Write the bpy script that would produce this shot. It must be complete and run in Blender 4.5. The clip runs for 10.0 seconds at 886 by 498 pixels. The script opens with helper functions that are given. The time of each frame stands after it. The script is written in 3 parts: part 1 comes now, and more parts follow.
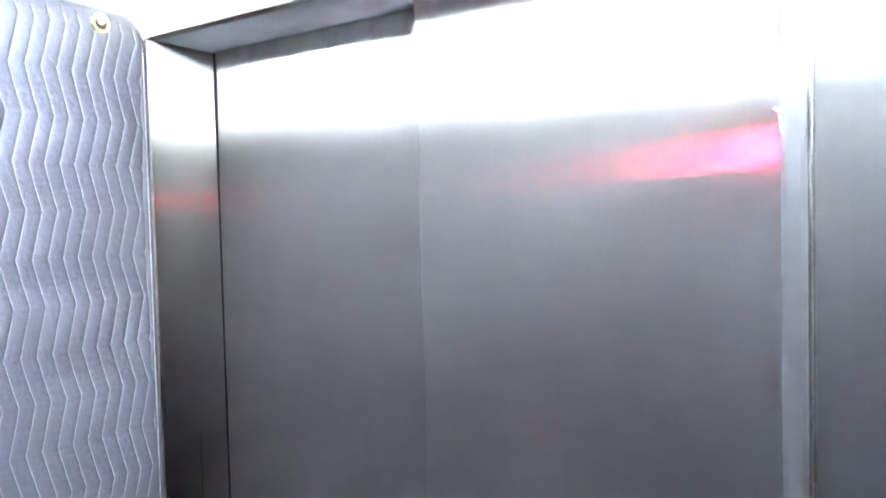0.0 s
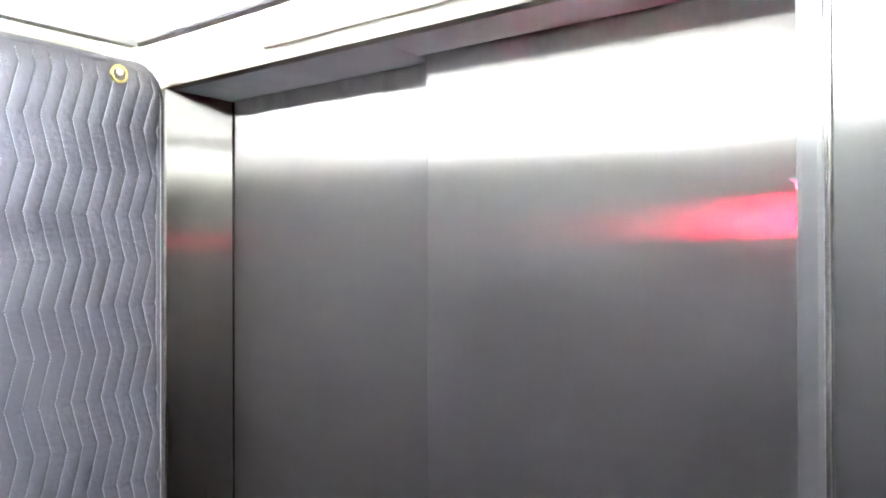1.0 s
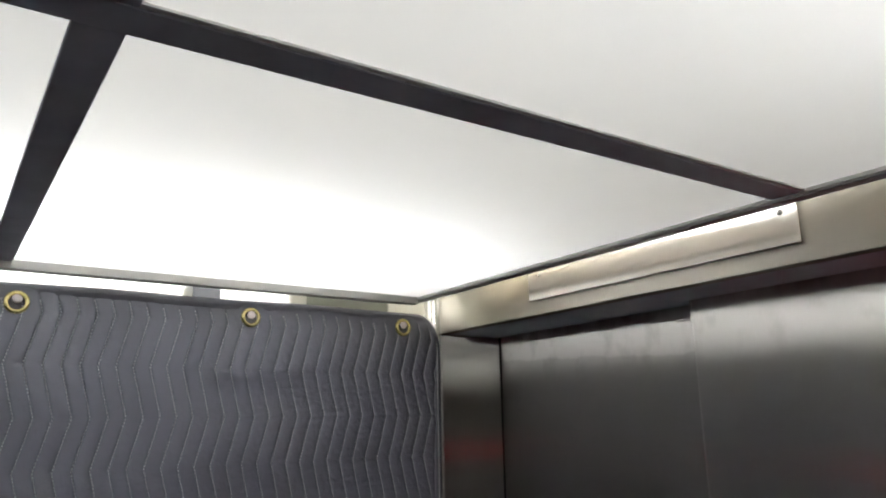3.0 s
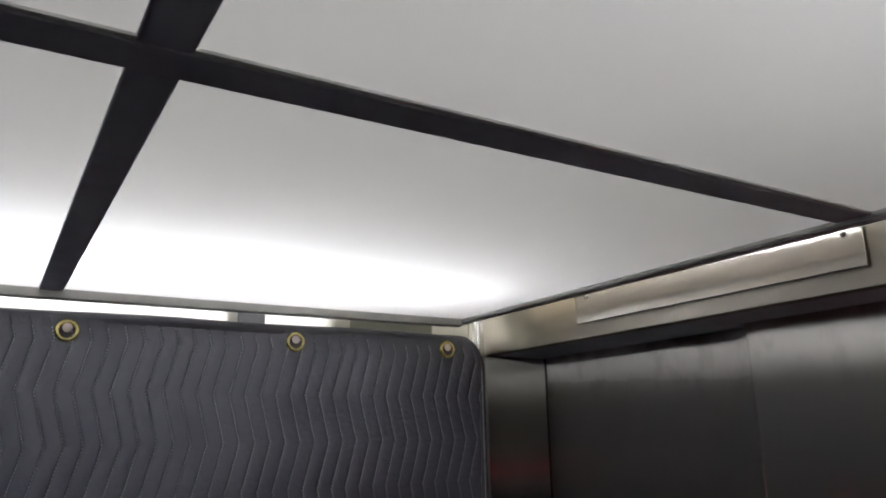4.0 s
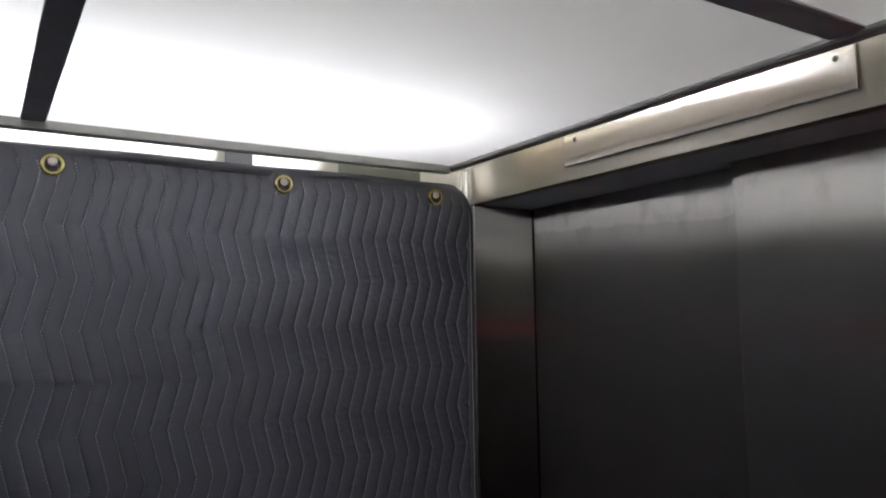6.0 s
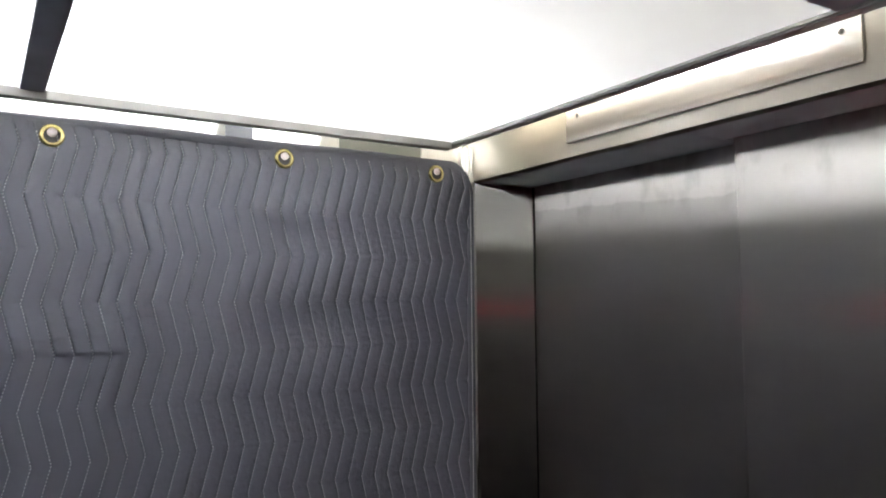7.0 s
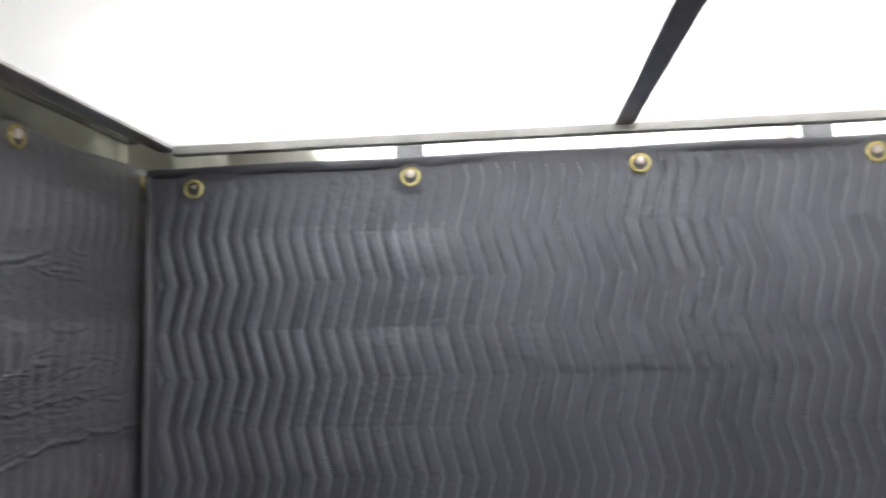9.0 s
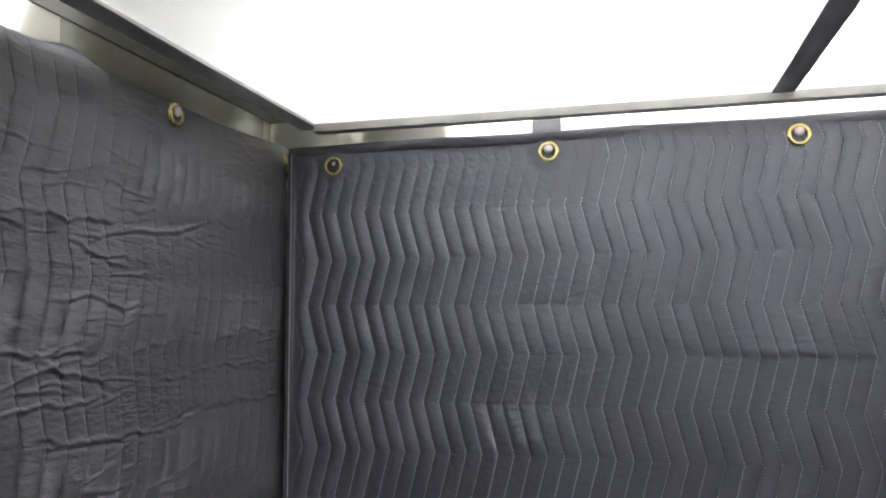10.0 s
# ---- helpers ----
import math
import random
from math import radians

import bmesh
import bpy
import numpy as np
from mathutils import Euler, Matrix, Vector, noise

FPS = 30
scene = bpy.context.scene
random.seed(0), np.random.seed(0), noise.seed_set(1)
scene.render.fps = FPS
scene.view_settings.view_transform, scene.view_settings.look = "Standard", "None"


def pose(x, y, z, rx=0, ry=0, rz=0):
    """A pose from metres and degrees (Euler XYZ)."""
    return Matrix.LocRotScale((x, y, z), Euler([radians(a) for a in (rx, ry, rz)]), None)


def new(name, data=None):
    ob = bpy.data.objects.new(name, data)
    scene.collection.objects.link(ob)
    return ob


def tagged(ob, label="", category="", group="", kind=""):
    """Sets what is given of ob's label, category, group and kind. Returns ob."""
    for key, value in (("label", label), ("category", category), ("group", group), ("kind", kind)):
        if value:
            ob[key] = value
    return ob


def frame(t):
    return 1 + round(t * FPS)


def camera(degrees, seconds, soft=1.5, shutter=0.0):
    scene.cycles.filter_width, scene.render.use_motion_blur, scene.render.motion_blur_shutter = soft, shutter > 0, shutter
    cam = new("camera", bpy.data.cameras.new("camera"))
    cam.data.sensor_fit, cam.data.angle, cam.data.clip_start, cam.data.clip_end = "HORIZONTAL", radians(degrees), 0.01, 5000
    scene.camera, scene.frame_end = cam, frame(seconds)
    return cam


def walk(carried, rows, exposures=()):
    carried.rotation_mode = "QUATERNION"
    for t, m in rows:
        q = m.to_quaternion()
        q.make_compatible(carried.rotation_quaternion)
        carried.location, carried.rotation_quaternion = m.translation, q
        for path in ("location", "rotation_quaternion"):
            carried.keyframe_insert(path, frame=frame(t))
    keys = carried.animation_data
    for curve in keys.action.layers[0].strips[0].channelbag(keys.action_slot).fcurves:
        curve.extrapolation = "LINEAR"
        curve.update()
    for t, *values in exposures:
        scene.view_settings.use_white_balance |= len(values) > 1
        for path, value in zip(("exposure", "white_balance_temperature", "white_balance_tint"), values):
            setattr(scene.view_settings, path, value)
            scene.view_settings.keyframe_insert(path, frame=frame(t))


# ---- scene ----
cam = camera(61.57, 10.0, soft=1.95, shutter=0.5)

def cam_pose(x, y, z, yaw, pitch, roll):
    return pose(x, y, z, 90 + pitch, 0, yaw) @ pose(0, 0, 0, 0, 0, roll)


# seconds, x, y, z, yaw, pitch, roll
PATH = [
    (0.0, 1.180, -0.828, 1.794, 33.81, -2.31, -1.39),
    (0.5, 1.202, -0.770, 1.824, 36.89, 0.11, -0.37),
    (1.0, 1.200, -0.768, 1.830, 36.93, 0.38, -0.17),
    (1.5, 1.190, -0.786, 1.835, 35.99, 0.31, -0.80),
    (2.0, 1.230, -0.801, 1.892, 42.48, 7.38, -3.35),
    (2.5, 1.234, -0.827, 1.929, 52.80, 12.54, -2.90),
    (3.0, 1.221, -0.824, 1.953, 55.72, 13.36, -1.10),
    (3.2, 1.218, -0.824, 1.954, 56.72, 13.65, -1.22),
    (4.3, 1.202, -0.831, 1.982, 58.73, 14.11, -1.04),
    (4.5, 1.202, -0.830, 1.980, 58.18, 13.28, -0.85),
    (5.0, 1.195, -0.830, 1.944, 57.97, 11.13, -0.31),
    (5.5, 1.198, -0.820, 1.922, 58.44, 7.35, -0.37),
    (6.8, 1.193, -0.823, 1.894, 57.67, 4.37, -0.77),
    (7.0, 1.192, -0.822, 1.893, 57.91, 4.15, -0.47),
    (7.5, 1.191, -0.817, 1.889, 59.27, 4.16, -1.46),
    (8.0, 1.180, -0.833, 1.893, 69.13, 5.61, -1.78),
    (8.2, 1.174, -0.839, 1.892, 74.90, 6.05, -1.42),
    (8.5, 1.158, -0.886, 1.902, 82.22, 5.63, -1.65),
    (8.6, 1.162, -0.898, 1.904, 85.96, 5.53, -1.62),
    (9.0, 1.154, -0.935, 1.900, 95.52, 5.73, -1.62),
    (9.5, 1.157, -0.960, 1.897, 102.65, 5.44, -0.76),
    (10.0, 1.142, -0.970, 1.889, 104.46, 4.72, -0.23),
]
# seconds, stops, kelvin, tint
EXPOSURES = [
    (0.0, 3.45, 5500, 10), (0.5, 3.08, 5950, 10), (1.0, 2.78, 6150, 10), (1.5, 2.55, 6200, 10), (2.0, 2.3, 6150, 11), (2.5, 1.1, 6350, 10), (3.0, 0.2, 6500, 10),
    (4.5, -0.85, 6350, 14), (5.5, -0.92, 6300, 14), (6.8, 0.55, 6350, 12), (7.05, 0.75, 6350, 12), (7.5, 1.12, 6350, 12), (8.5, 0.90, 6350, 11), (9.0, 0.75, 6450, 11), (10.0, 0.7, 6450, 11),
]
walk(cam, [(r[0], cam_pose(*r[1:])) for r in PATH], EXPOSURES)

# ---- world and light ----
world = bpy.data.worlds.new("shaft_dark")
scene.world = world
world.use_nodes = True
world.node_tree.nodes["Background"].inputs["Color"].default_value = (0.02, 0.02, 0.022, 1)
world.node_tree.nodes["Background"].inputs["Strength"].default_value = 0.2

TUBE_STRENGTH = 75.0
RED_STRENGTH = 16.0


# ---- materials ----
class Nodes:
    """A small wrapper to lay out a node material."""

    def __init__(self, name):
        self.mat = bpy.data.materials.new(name)
        self.mat.use_nodes = True
        self.tree = self.mat.node_tree
        self.bsdf = self.tree.nodes["Principled BSDF"]
        self.out = self.tree.nodes["Material Output"]

    def add(self, kind, **props):
        n = self.tree.nodes.new(kind)
        for k, v in props.items():
            setattr(n, k, v)
        return n

    def link(self, a, b):
        self.tree.links.new(a, b)

    def set(self, **values):
        for k, v in values.items():
            self.bsdf.inputs[k.replace("_", " ")].default_value = v

    def coords(self, scale=(1, 1, 1)):
        geo = self.add("ShaderNodeNewGeometry")
        m = self.add("ShaderNodeMapping")
        m.inputs["Scale"].default_value = scale
        self.link(geo.outputs["Position"], m.inputs["Vector"])
        return m.outputs["Vector"]

    def noise(self, vector, scale, detail=3, rough=0.55):
        n = self.add("ShaderNodeTexNoise")
        n.inputs["Scale"].default_value = scale
        n.inputs["Detail"].default_value = detail
        n.inputs["Roughness"].default_value = rough
        self.link(vector, n.inputs["Vector"])
        return n.outputs["Fac"]

    def ramp(self, fac, a, b, lo=0.3, hi=0.7):
        n = self.add("ShaderNodeMapRange")
        n.inputs["From Min"].default_value, n.inputs["From Max"].default_value = lo, hi
        n.inputs["To Min"].default_value, n.inputs["To Max"].default_value = a, b
        self.link(fac, n.inputs["Value"])
        return n.outputs["Result"]

    def mix(self, fac, a, b):
        n = self.add("ShaderNodeMix", data_type="RGBA")
        n.inputs["A"].default_value, n.inputs["B"].default_value = (*a, 1), (*b, 1)
        self.link(fac, n.inputs["Factor"])
        return n.outputs["Result"]

    def bump(self, height, strength, distance):
        n = self.add("ShaderNodeBump")
        n.inputs["Strength"].default_value, n.inputs["Distance"].default_value = strength, distance
        self.link(height, n.inputs["Height"])
        self.link(n.outputs["Normal"], self.bsdf.inputs["Normal"])


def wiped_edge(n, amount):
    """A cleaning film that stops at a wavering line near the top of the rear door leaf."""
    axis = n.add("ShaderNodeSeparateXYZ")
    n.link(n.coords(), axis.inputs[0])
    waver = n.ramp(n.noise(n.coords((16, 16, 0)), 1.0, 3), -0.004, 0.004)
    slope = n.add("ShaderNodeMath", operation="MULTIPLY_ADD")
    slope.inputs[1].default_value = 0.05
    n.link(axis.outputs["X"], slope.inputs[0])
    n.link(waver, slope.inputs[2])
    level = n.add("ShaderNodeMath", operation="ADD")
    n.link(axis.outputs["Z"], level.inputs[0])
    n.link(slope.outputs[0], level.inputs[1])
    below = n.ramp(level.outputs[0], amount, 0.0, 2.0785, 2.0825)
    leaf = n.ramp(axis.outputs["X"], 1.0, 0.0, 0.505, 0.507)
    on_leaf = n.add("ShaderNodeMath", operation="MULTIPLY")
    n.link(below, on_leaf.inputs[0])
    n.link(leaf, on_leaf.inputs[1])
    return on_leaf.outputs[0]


def brushed_steel(name, colour, rough, aniso, soft=0.2, soft_rough=0.45, lobe="BECKMANN", uneven=0.008, smears=0.0):
    """Stainless steel. aniso above 0: brushed upright, so that it smears what it mirrors sideways;
    below 0: brushed level, smearing up and down. A softer lobe lies over it."""
    n = Nodes(name)
    n.tree.nodes.remove(n.bsdf)
    grain = n.noise(n.coords((1500, 1500, 8)), 1.0, 2)
    cloud = n.noise(n.coords((3, 3, 9)), 1.0, 6, 0.68)
    streak = n.noise(n.coords((60, 60, 1.0)), 1.0, 3)
    tone = n.add("ShaderNodeMath", operation="ADD")
    n.link(n.ramp(cloud, 0, 0.6), tone.inputs[0])
    n.link(n.ramp(grain, 0, 0.12), tone.inputs[1])
    c = n.mix(tone.outputs[0], [v * 0.91 for v in colour], [min(1, v * 1.07) for v in colour])
    geo = n.add("ShaderNodeNewGeometry")
    cross = n.add("ShaderNodeVectorMath", operation="CROSS_PRODUCT")
    cross.inputs[1].default_value = (0, 0, 1)
    n.link(geo.outputs["Normal"], cross.inputs[0])
    level = n.add("ShaderNodeVectorMath", operation="ADD")
    level.inputs[1].default_value = (0.002, 0.001, 0)
    n.link(cross.outputs["Vector"], level.inputs[0])
    sharp = n.add("ShaderNodeBsdfAnisotropic", distribution=lobe)
    sharp.inputs["Anisotropy"].default_value = -aniso
    n.link(c, sharp.inputs["Color"])
    n.link(n.ramp(streak, rough - uneven, rough + uneven), sharp.inputs["Roughness"])
    n.link(level.outputs["Vector"], sharp.inputs["Tangent"])
    wide = n.add("ShaderNodeBsdfAnisotropic")
    wide.inputs["Roughness"].default_value = soft_rough
    wide.inputs["Anisotropy"].default_value = -0.3
    n.link(c, wide.inputs["Color"])
    n.link(level.outputs["Vector"], wide.inputs["Tangent"])
    both = n.add("ShaderNodeMixShader")
    both.inputs[0].default_value = soft
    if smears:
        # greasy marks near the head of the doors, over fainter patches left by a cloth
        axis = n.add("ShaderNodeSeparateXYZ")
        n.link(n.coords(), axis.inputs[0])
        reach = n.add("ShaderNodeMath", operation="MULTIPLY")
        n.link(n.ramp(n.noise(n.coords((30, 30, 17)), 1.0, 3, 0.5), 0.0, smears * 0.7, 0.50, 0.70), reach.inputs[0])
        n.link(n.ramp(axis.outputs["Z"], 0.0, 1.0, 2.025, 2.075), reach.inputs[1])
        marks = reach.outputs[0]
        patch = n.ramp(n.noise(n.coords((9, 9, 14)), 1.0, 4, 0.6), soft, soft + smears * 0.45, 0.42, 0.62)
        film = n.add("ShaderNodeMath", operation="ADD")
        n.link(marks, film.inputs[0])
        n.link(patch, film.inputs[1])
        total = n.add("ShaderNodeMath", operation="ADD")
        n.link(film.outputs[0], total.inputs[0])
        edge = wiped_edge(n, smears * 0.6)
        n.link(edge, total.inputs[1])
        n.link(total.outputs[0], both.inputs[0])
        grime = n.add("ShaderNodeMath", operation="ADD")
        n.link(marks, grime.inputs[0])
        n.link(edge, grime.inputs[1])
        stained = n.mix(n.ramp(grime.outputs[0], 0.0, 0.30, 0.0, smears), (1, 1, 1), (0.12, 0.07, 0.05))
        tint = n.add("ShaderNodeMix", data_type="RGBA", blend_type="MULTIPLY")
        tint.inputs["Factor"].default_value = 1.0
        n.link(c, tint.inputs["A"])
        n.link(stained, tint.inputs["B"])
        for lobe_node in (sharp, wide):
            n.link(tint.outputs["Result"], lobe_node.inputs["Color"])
    n.link(sharp.outputs[0], both.inputs[1])
    n.link(wide.outputs[0], both.inputs[2])
    n.link(both.outputs[0], n.out.inputs["Surface"])
    return n.mat


def plain(name, colour, rough, metal=0.0, spread=0.12, scale=18.0, bump=0.0):
    n = Nodes(name)
    n.set(Metallic=metal)
    a = n.noise(n.coords(), scale, 4)
    b = n.noise(n.coords(), scale * 12, 2)
    n.link(n.mix(n.ramp(a, 0, 1), [v * (1 - spread) for v in colour], [min(1, v * (1 + spread)) for v in colour]), n.bsdf.inputs["Base Color"])
    n.link(n.ramp(b, rough - 0.05, rough + 0.05), n.bsdf.inputs["Roughness"])
    if bump:
        n.bump(b, bump, 0.001)
    return n.mat


def cloth(name, colour, fold=(95, 95, 90), deep=0.0034):
    """Woven polyester face of a quilted pad: soft sheen, fine weave, small crumples, faint dust."""
    n = Nodes(name)
    weave = n.noise(n.coords(), 900, 2)
    crumple = n.noise(n.coords(fold), 1.0, 4, 0.6)
    dust = n.noise(n.coords((5, 5, 2)), 1.0, 5, 0.65)
    n.link(n.mix(n.ramp(dust, 0, 1), [v * 0.92 for v in colour], [v * 1.1 for v in colour]), n.bsdf.inputs["Base Color"])
    n.link(n.ramp(dust, 0.38, 0.49), n.bsdf.inputs["Roughness"])
    n.set(Sheen_Weight=0.15, Sheen_Roughness=0.4, Specular_IOR_Level=0.72)
    add = n.add("ShaderNodeMath", operation="MULTIPLY_ADD")
    add.inputs[1].default_value = 0.12
    n.link(weave, add.inputs[0])
    n.link(crumple, add.inputs[2])
    n.bump(add.outputs[0], 0.5, deep)
    return n.mat


def emitter(name, colour, strength):
    n = Nodes(name)
    n.set(Base_Color=(*colour, 1), Emission_Color=(*colour, 1), Emission_Strength=strength, Roughness=0.4)
    return n.mat


def led_lens(name, colour, strength, z, spread):
    """A lens over one small lamp: bright where the lamp sits behind it, dimmer towards its ends."""
    n = Nodes(name)
    geo = n.add("ShaderNodeSeparateXYZ")
    n.link(n.coords(), geo.inputs[0])
    off = n.add("ShaderNodeMath", operation="SUBTRACT")
    off.inputs[1].default_value = z
    n.link(geo.outputs["Z"], off.inputs[0])
    ratio = n.add("ShaderNodeMath", operation="DIVIDE")
    ratio.inputs[1].default_value = spread
    n.link(off.outputs[0], ratio.inputs[0])
    square = n.add("ShaderNodeMath", operation="MULTIPLY")
    n.link(ratio.outputs[0], square.inputs[0])
    n.link(ratio.outputs[0], square.inputs[1])
    bell = n.add("ShaderNodeMath", operation="POWER")
    bell.inputs[0].default_value = math.exp(-1)
    n.link(square.outputs[0], bell.inputs[1])
    glow = n.add("ShaderNodeMath", operation="MULTIPLY_ADD")
    glow.inputs[1].default_value, glow.inputs[2].default_value = strength, strength * 0.2
    n.link(bell.outputs[0], glow.inputs[0])
    n.set(Base_Color=(*colour, 1), Emission_Color=(*colour, 1), Roughness=0.4)
    n.link(glow.outputs[0], n.bsdf.inputs["Emission Strength"])
    return n.mat


def diffuser(name):
    """Opal acrylic sheet that passes the tubes' light."""
    n = Nodes(name)
    tr = n.add("ShaderNodeBsdfTranslucent")
    df = n.add("ShaderNodeBsdfDiffuse")
    mx = n.add("ShaderNodeMixShader")
    cloud = n.noise(n.coords(), 2.0, 4)
    c = n.mix(n.ramp(cloud, 0, 1), (0.80, 0.80, 0.78), (0.86, 0.86, 0.85))
    n.link(c, tr.inputs["Color"])
    n.link(c, df.inputs["Color"])
    mx.inputs[0].default_value = 0.5
    n.link(tr.outputs[0], mx.inputs[1])
    n.link(df.outputs[0], mx.inputs[2])
    gl = n.add("ShaderNodeBsdfGlossy")
    gl.inputs["Roughness"].default_value = 0.25
    m2 = n.add("ShaderNodeMixShader")
    m2.inputs[0].default_value = 0.03
    n.link(mx.outputs[0], m2.inputs[1])
    n.link(gl.outputs[0], m2.inputs[2])
    n.link(m2.outputs[0], n.out.inputs["Surface"])
    return n.mat


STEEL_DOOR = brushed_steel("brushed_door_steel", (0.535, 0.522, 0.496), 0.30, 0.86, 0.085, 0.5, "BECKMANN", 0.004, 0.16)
STEEL_FACE = brushed_steel("brushed_return_steel", (0.45, 0.455, 0.46), 0.29, 0.905, 0.08, 0.45)
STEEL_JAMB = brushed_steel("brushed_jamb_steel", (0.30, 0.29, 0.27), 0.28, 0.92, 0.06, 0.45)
STEEL_WALL = brushed_steel("brushed_wall_steel", (0.56, 0.55, 0.49), 0.28, -0.74, 0.10, 0.45, "BECKMANN", 0.0)
STEEL_TRANSOM = brushed_steel("brushed_transom_steel", (0.56, 0.525, 0.46), 0.28, -0.74, 0.10, 0.45, "BECKMANN", 0.0)
# darker copies of the wall steel, with dark reflections put into the colour
STEEL_DIMMED = brushed_steel("dimmed_side_steel", (0.20, 0.20, 0.165), 0.32, -0.74, 0.25, 0.45, "BECKMANN", 0.0)
STEEL_REAR_DIMMED = brushed_steel("dimmed_rear_steel", (0.33, 0.33, 0.285), 0.30, -0.74, 0.2, 0.45, "BECKMANN", 0.0)
STEEL_TRIM = brushed_steel("satin_trim_steel", (0.80, 0.795, 0.775), 0.16, 0.2, 0.15, 0.45)
STEEL_PLATE = brushed_steel("cover_plate_steel", (0.82, 0.778, 0.70), 0.25, 0.64, 0.22, 0.5, "BECKMANN", 0.0)
STEEL_NOSE = brushed_steel("satin_nose_steel", (0.52, 0.525, 0.53), 0.30, 0.7, 0.30, 0.5)
DARK_METAL = plain("dark_bronze_bar", (0.53, 0.53, 0.58), 0.55, 0.0)
SOFFIT = plain("grey_soffit_metal", (0.66, 0.70, 0.73), 0.55, 0.0, 0.10, 10)
FRAME_METAL = plain("grey_frame_metal", (0.60, 0.585, 0.585), 0.5, 0.1)
LIP_METAL = plain("pale_panel_lip", (0.62, 0.62, 0.60), 0.45, 0.3)
RAIL_GREY = plain("grey_rail_aluminium", (0.42, 0.41, 0.38), 0.6, 0.0)
BLACK_GAP = plain("gap_shade_black", (0.012, 0.012, 0.013), 0.6)
BRASS = plain("brass", (0.70, 0.60, 0.27), 0.24, 1.0, 0.15, 60)
STUD_STEEL = plain("nickel_stud", (0.70, 0.62, 0.60), 0.42, 0.6)
SCREW_ZINC = plain("dull_zinc_screw", (0.30, 0.28, 0.26), 0.30, 0.8)
HOLE_GREY = plain("shaded_hole_grey", (0.065, 0.06, 0.056), 0.5)
CLOTH = cloth("charcoal_quilt_cloth", (0.0695, 0.0720, 0.0925))
CLOTH_WORN = cloth("crumpled_quilt_cloth", (0.0815, 0.0805, 0.0920), (45, 45, 130), 0.0075)
CLOTH_EDGE = cloth("charcoal_binding_cloth", (0.068, 0.071, 0.088))
THREAD = plain("grey_thread", (0.42, 0.425, 0.44), 0.7)
THREAD_DARK = plain("charcoal_thread", (0.12, 0.122, 0.14), 0.7)
PLENUM_PAINT = plain("cream_primer", (0.31, 0.29, 0.235), 0.55, 0.0, 0.25, 6)
CREAM_PAINT = plain("cream_gloss_paint", (0.74, 0.64, 0.46), 0.5, 0.0, 0.10, 6)
BRACKET_METAL = plain("dull_bracket_steel", (0.05, 0.05, 0.05), 0.6, 0.2)
LINER = plain("dull_shaft_steel", (0.07, 0.068, 0.055), 0.6, 0.2, 0.25, 8)
THREAD_PALE = plain("pale_thread", (0.58, 0.58, 0.58), 0.7)
WHITE_PAINT = plain("white_enamel", (0.78, 0.77, 0.74), 0.5, 0.0, 0.05)
FLOOR_MAT = plain("grey_floor_tile", (0.22, 0.22, 0.217), 0.4, 0.0, 0.3, 9, 0.1)
OPAL = diffuser("opal_acrylic")
TUBE_MAT = emitter("lit_tube", (0.965, 0.985, 1.035), TUBE_STRENGTH)
CLEAR_LENS = plain("unlit_lens", (0.22, 0.21, 0.21), 0.35)
RED_MAT = led_lens("red_lens", (1.0, 0.045, 0.11), RED_STRENGTH, 1.870, 0.015)


# ---- mesh helpers ----
def finish(name, me, material, parent=None, label=""):
    me.materials.append(material)
    ob = new(name, me)
    if parent is not None:
        ob.parent = parent
    return tagged(ob, label)


def part(name, bm, material, parent=None, label="", smooth=False):
    me = bpy.data.meshes.new(name)
    bm.to_mesh(me)
    bm.free()
    if smooth:
        me.polygons.foreach_set("use_smooth", [True] * len(me.polygons))
    return finish(name, me, material, parent, label)


def thing(name, x, y, z, label, category, group="", kind=""):
    ob = new(name)
    ob.location = (x, y, z)
    ob.empty_display_size = 0.05
    return tagged(ob, label, category, group, kind)


def box(x0, x1, y0, y1, z0, z1, bevel=0.0, bm=None):
    bm = bm or bmesh.new()
    m = Matrix.LocRotScale(((x0 + x1) / 2, (y0 + y1) / 2, (z0 + z1) / 2), None, (x1 - x0, y1 - y0, z1 - z0))
    made = bmesh.ops.create_cube(bm, size=1, matrix=m)
    if bevel:
        edges = list({e for v in made["verts"] for e in v.link_edges})
        bmesh.ops.bevel(bm, geom=edges, offset=bevel, segments=2, affect="EDGES", profile=0.6)
    return bm


def lathe(profile, segments, matrix, bm=None, close=False):
    """Turns a profile of (radius, height) round the local z axis."""
    bm = bm or bmesh.new()
    rings = []
    for r, h in profile:
        rings.append([bm.verts.new(matrix @ Vector((r * math.cos(a), r * math.sin(a), h))) for a in [2 * math.pi * i / segments for i in range(segments)]])
    pairs = list(zip(rings, rings[1:])) + ([(rings[-1], rings[0])] if close else [])
    for a, b in pairs:
        for i in range(segments):
            j = (i + 1) % segments
            bm.faces.new((a[i], a[j], b[j], b[i]))
    if not close:
        bm.faces.new(list(reversed(rings[0])))
        bm.faces.new(rings[-1])
    bmesh.ops.recalc_face_normals(bm, faces=bm.faces)
    return bm


def centred(bm, ob):
    """Moves world-placed geometry into its parent's own space."""
    bmesh.ops.translate(bm, vec=-ob.location, verts=bm.verts)
    return bm


# ---- the car's shell ----
X_LEFT, X_RIGHT, Y_BACK, Z_TOP = -0.06, 1.68, -1.60, 2.45
Z_HEAD, Z_PANEL = 2.13, 2.1885

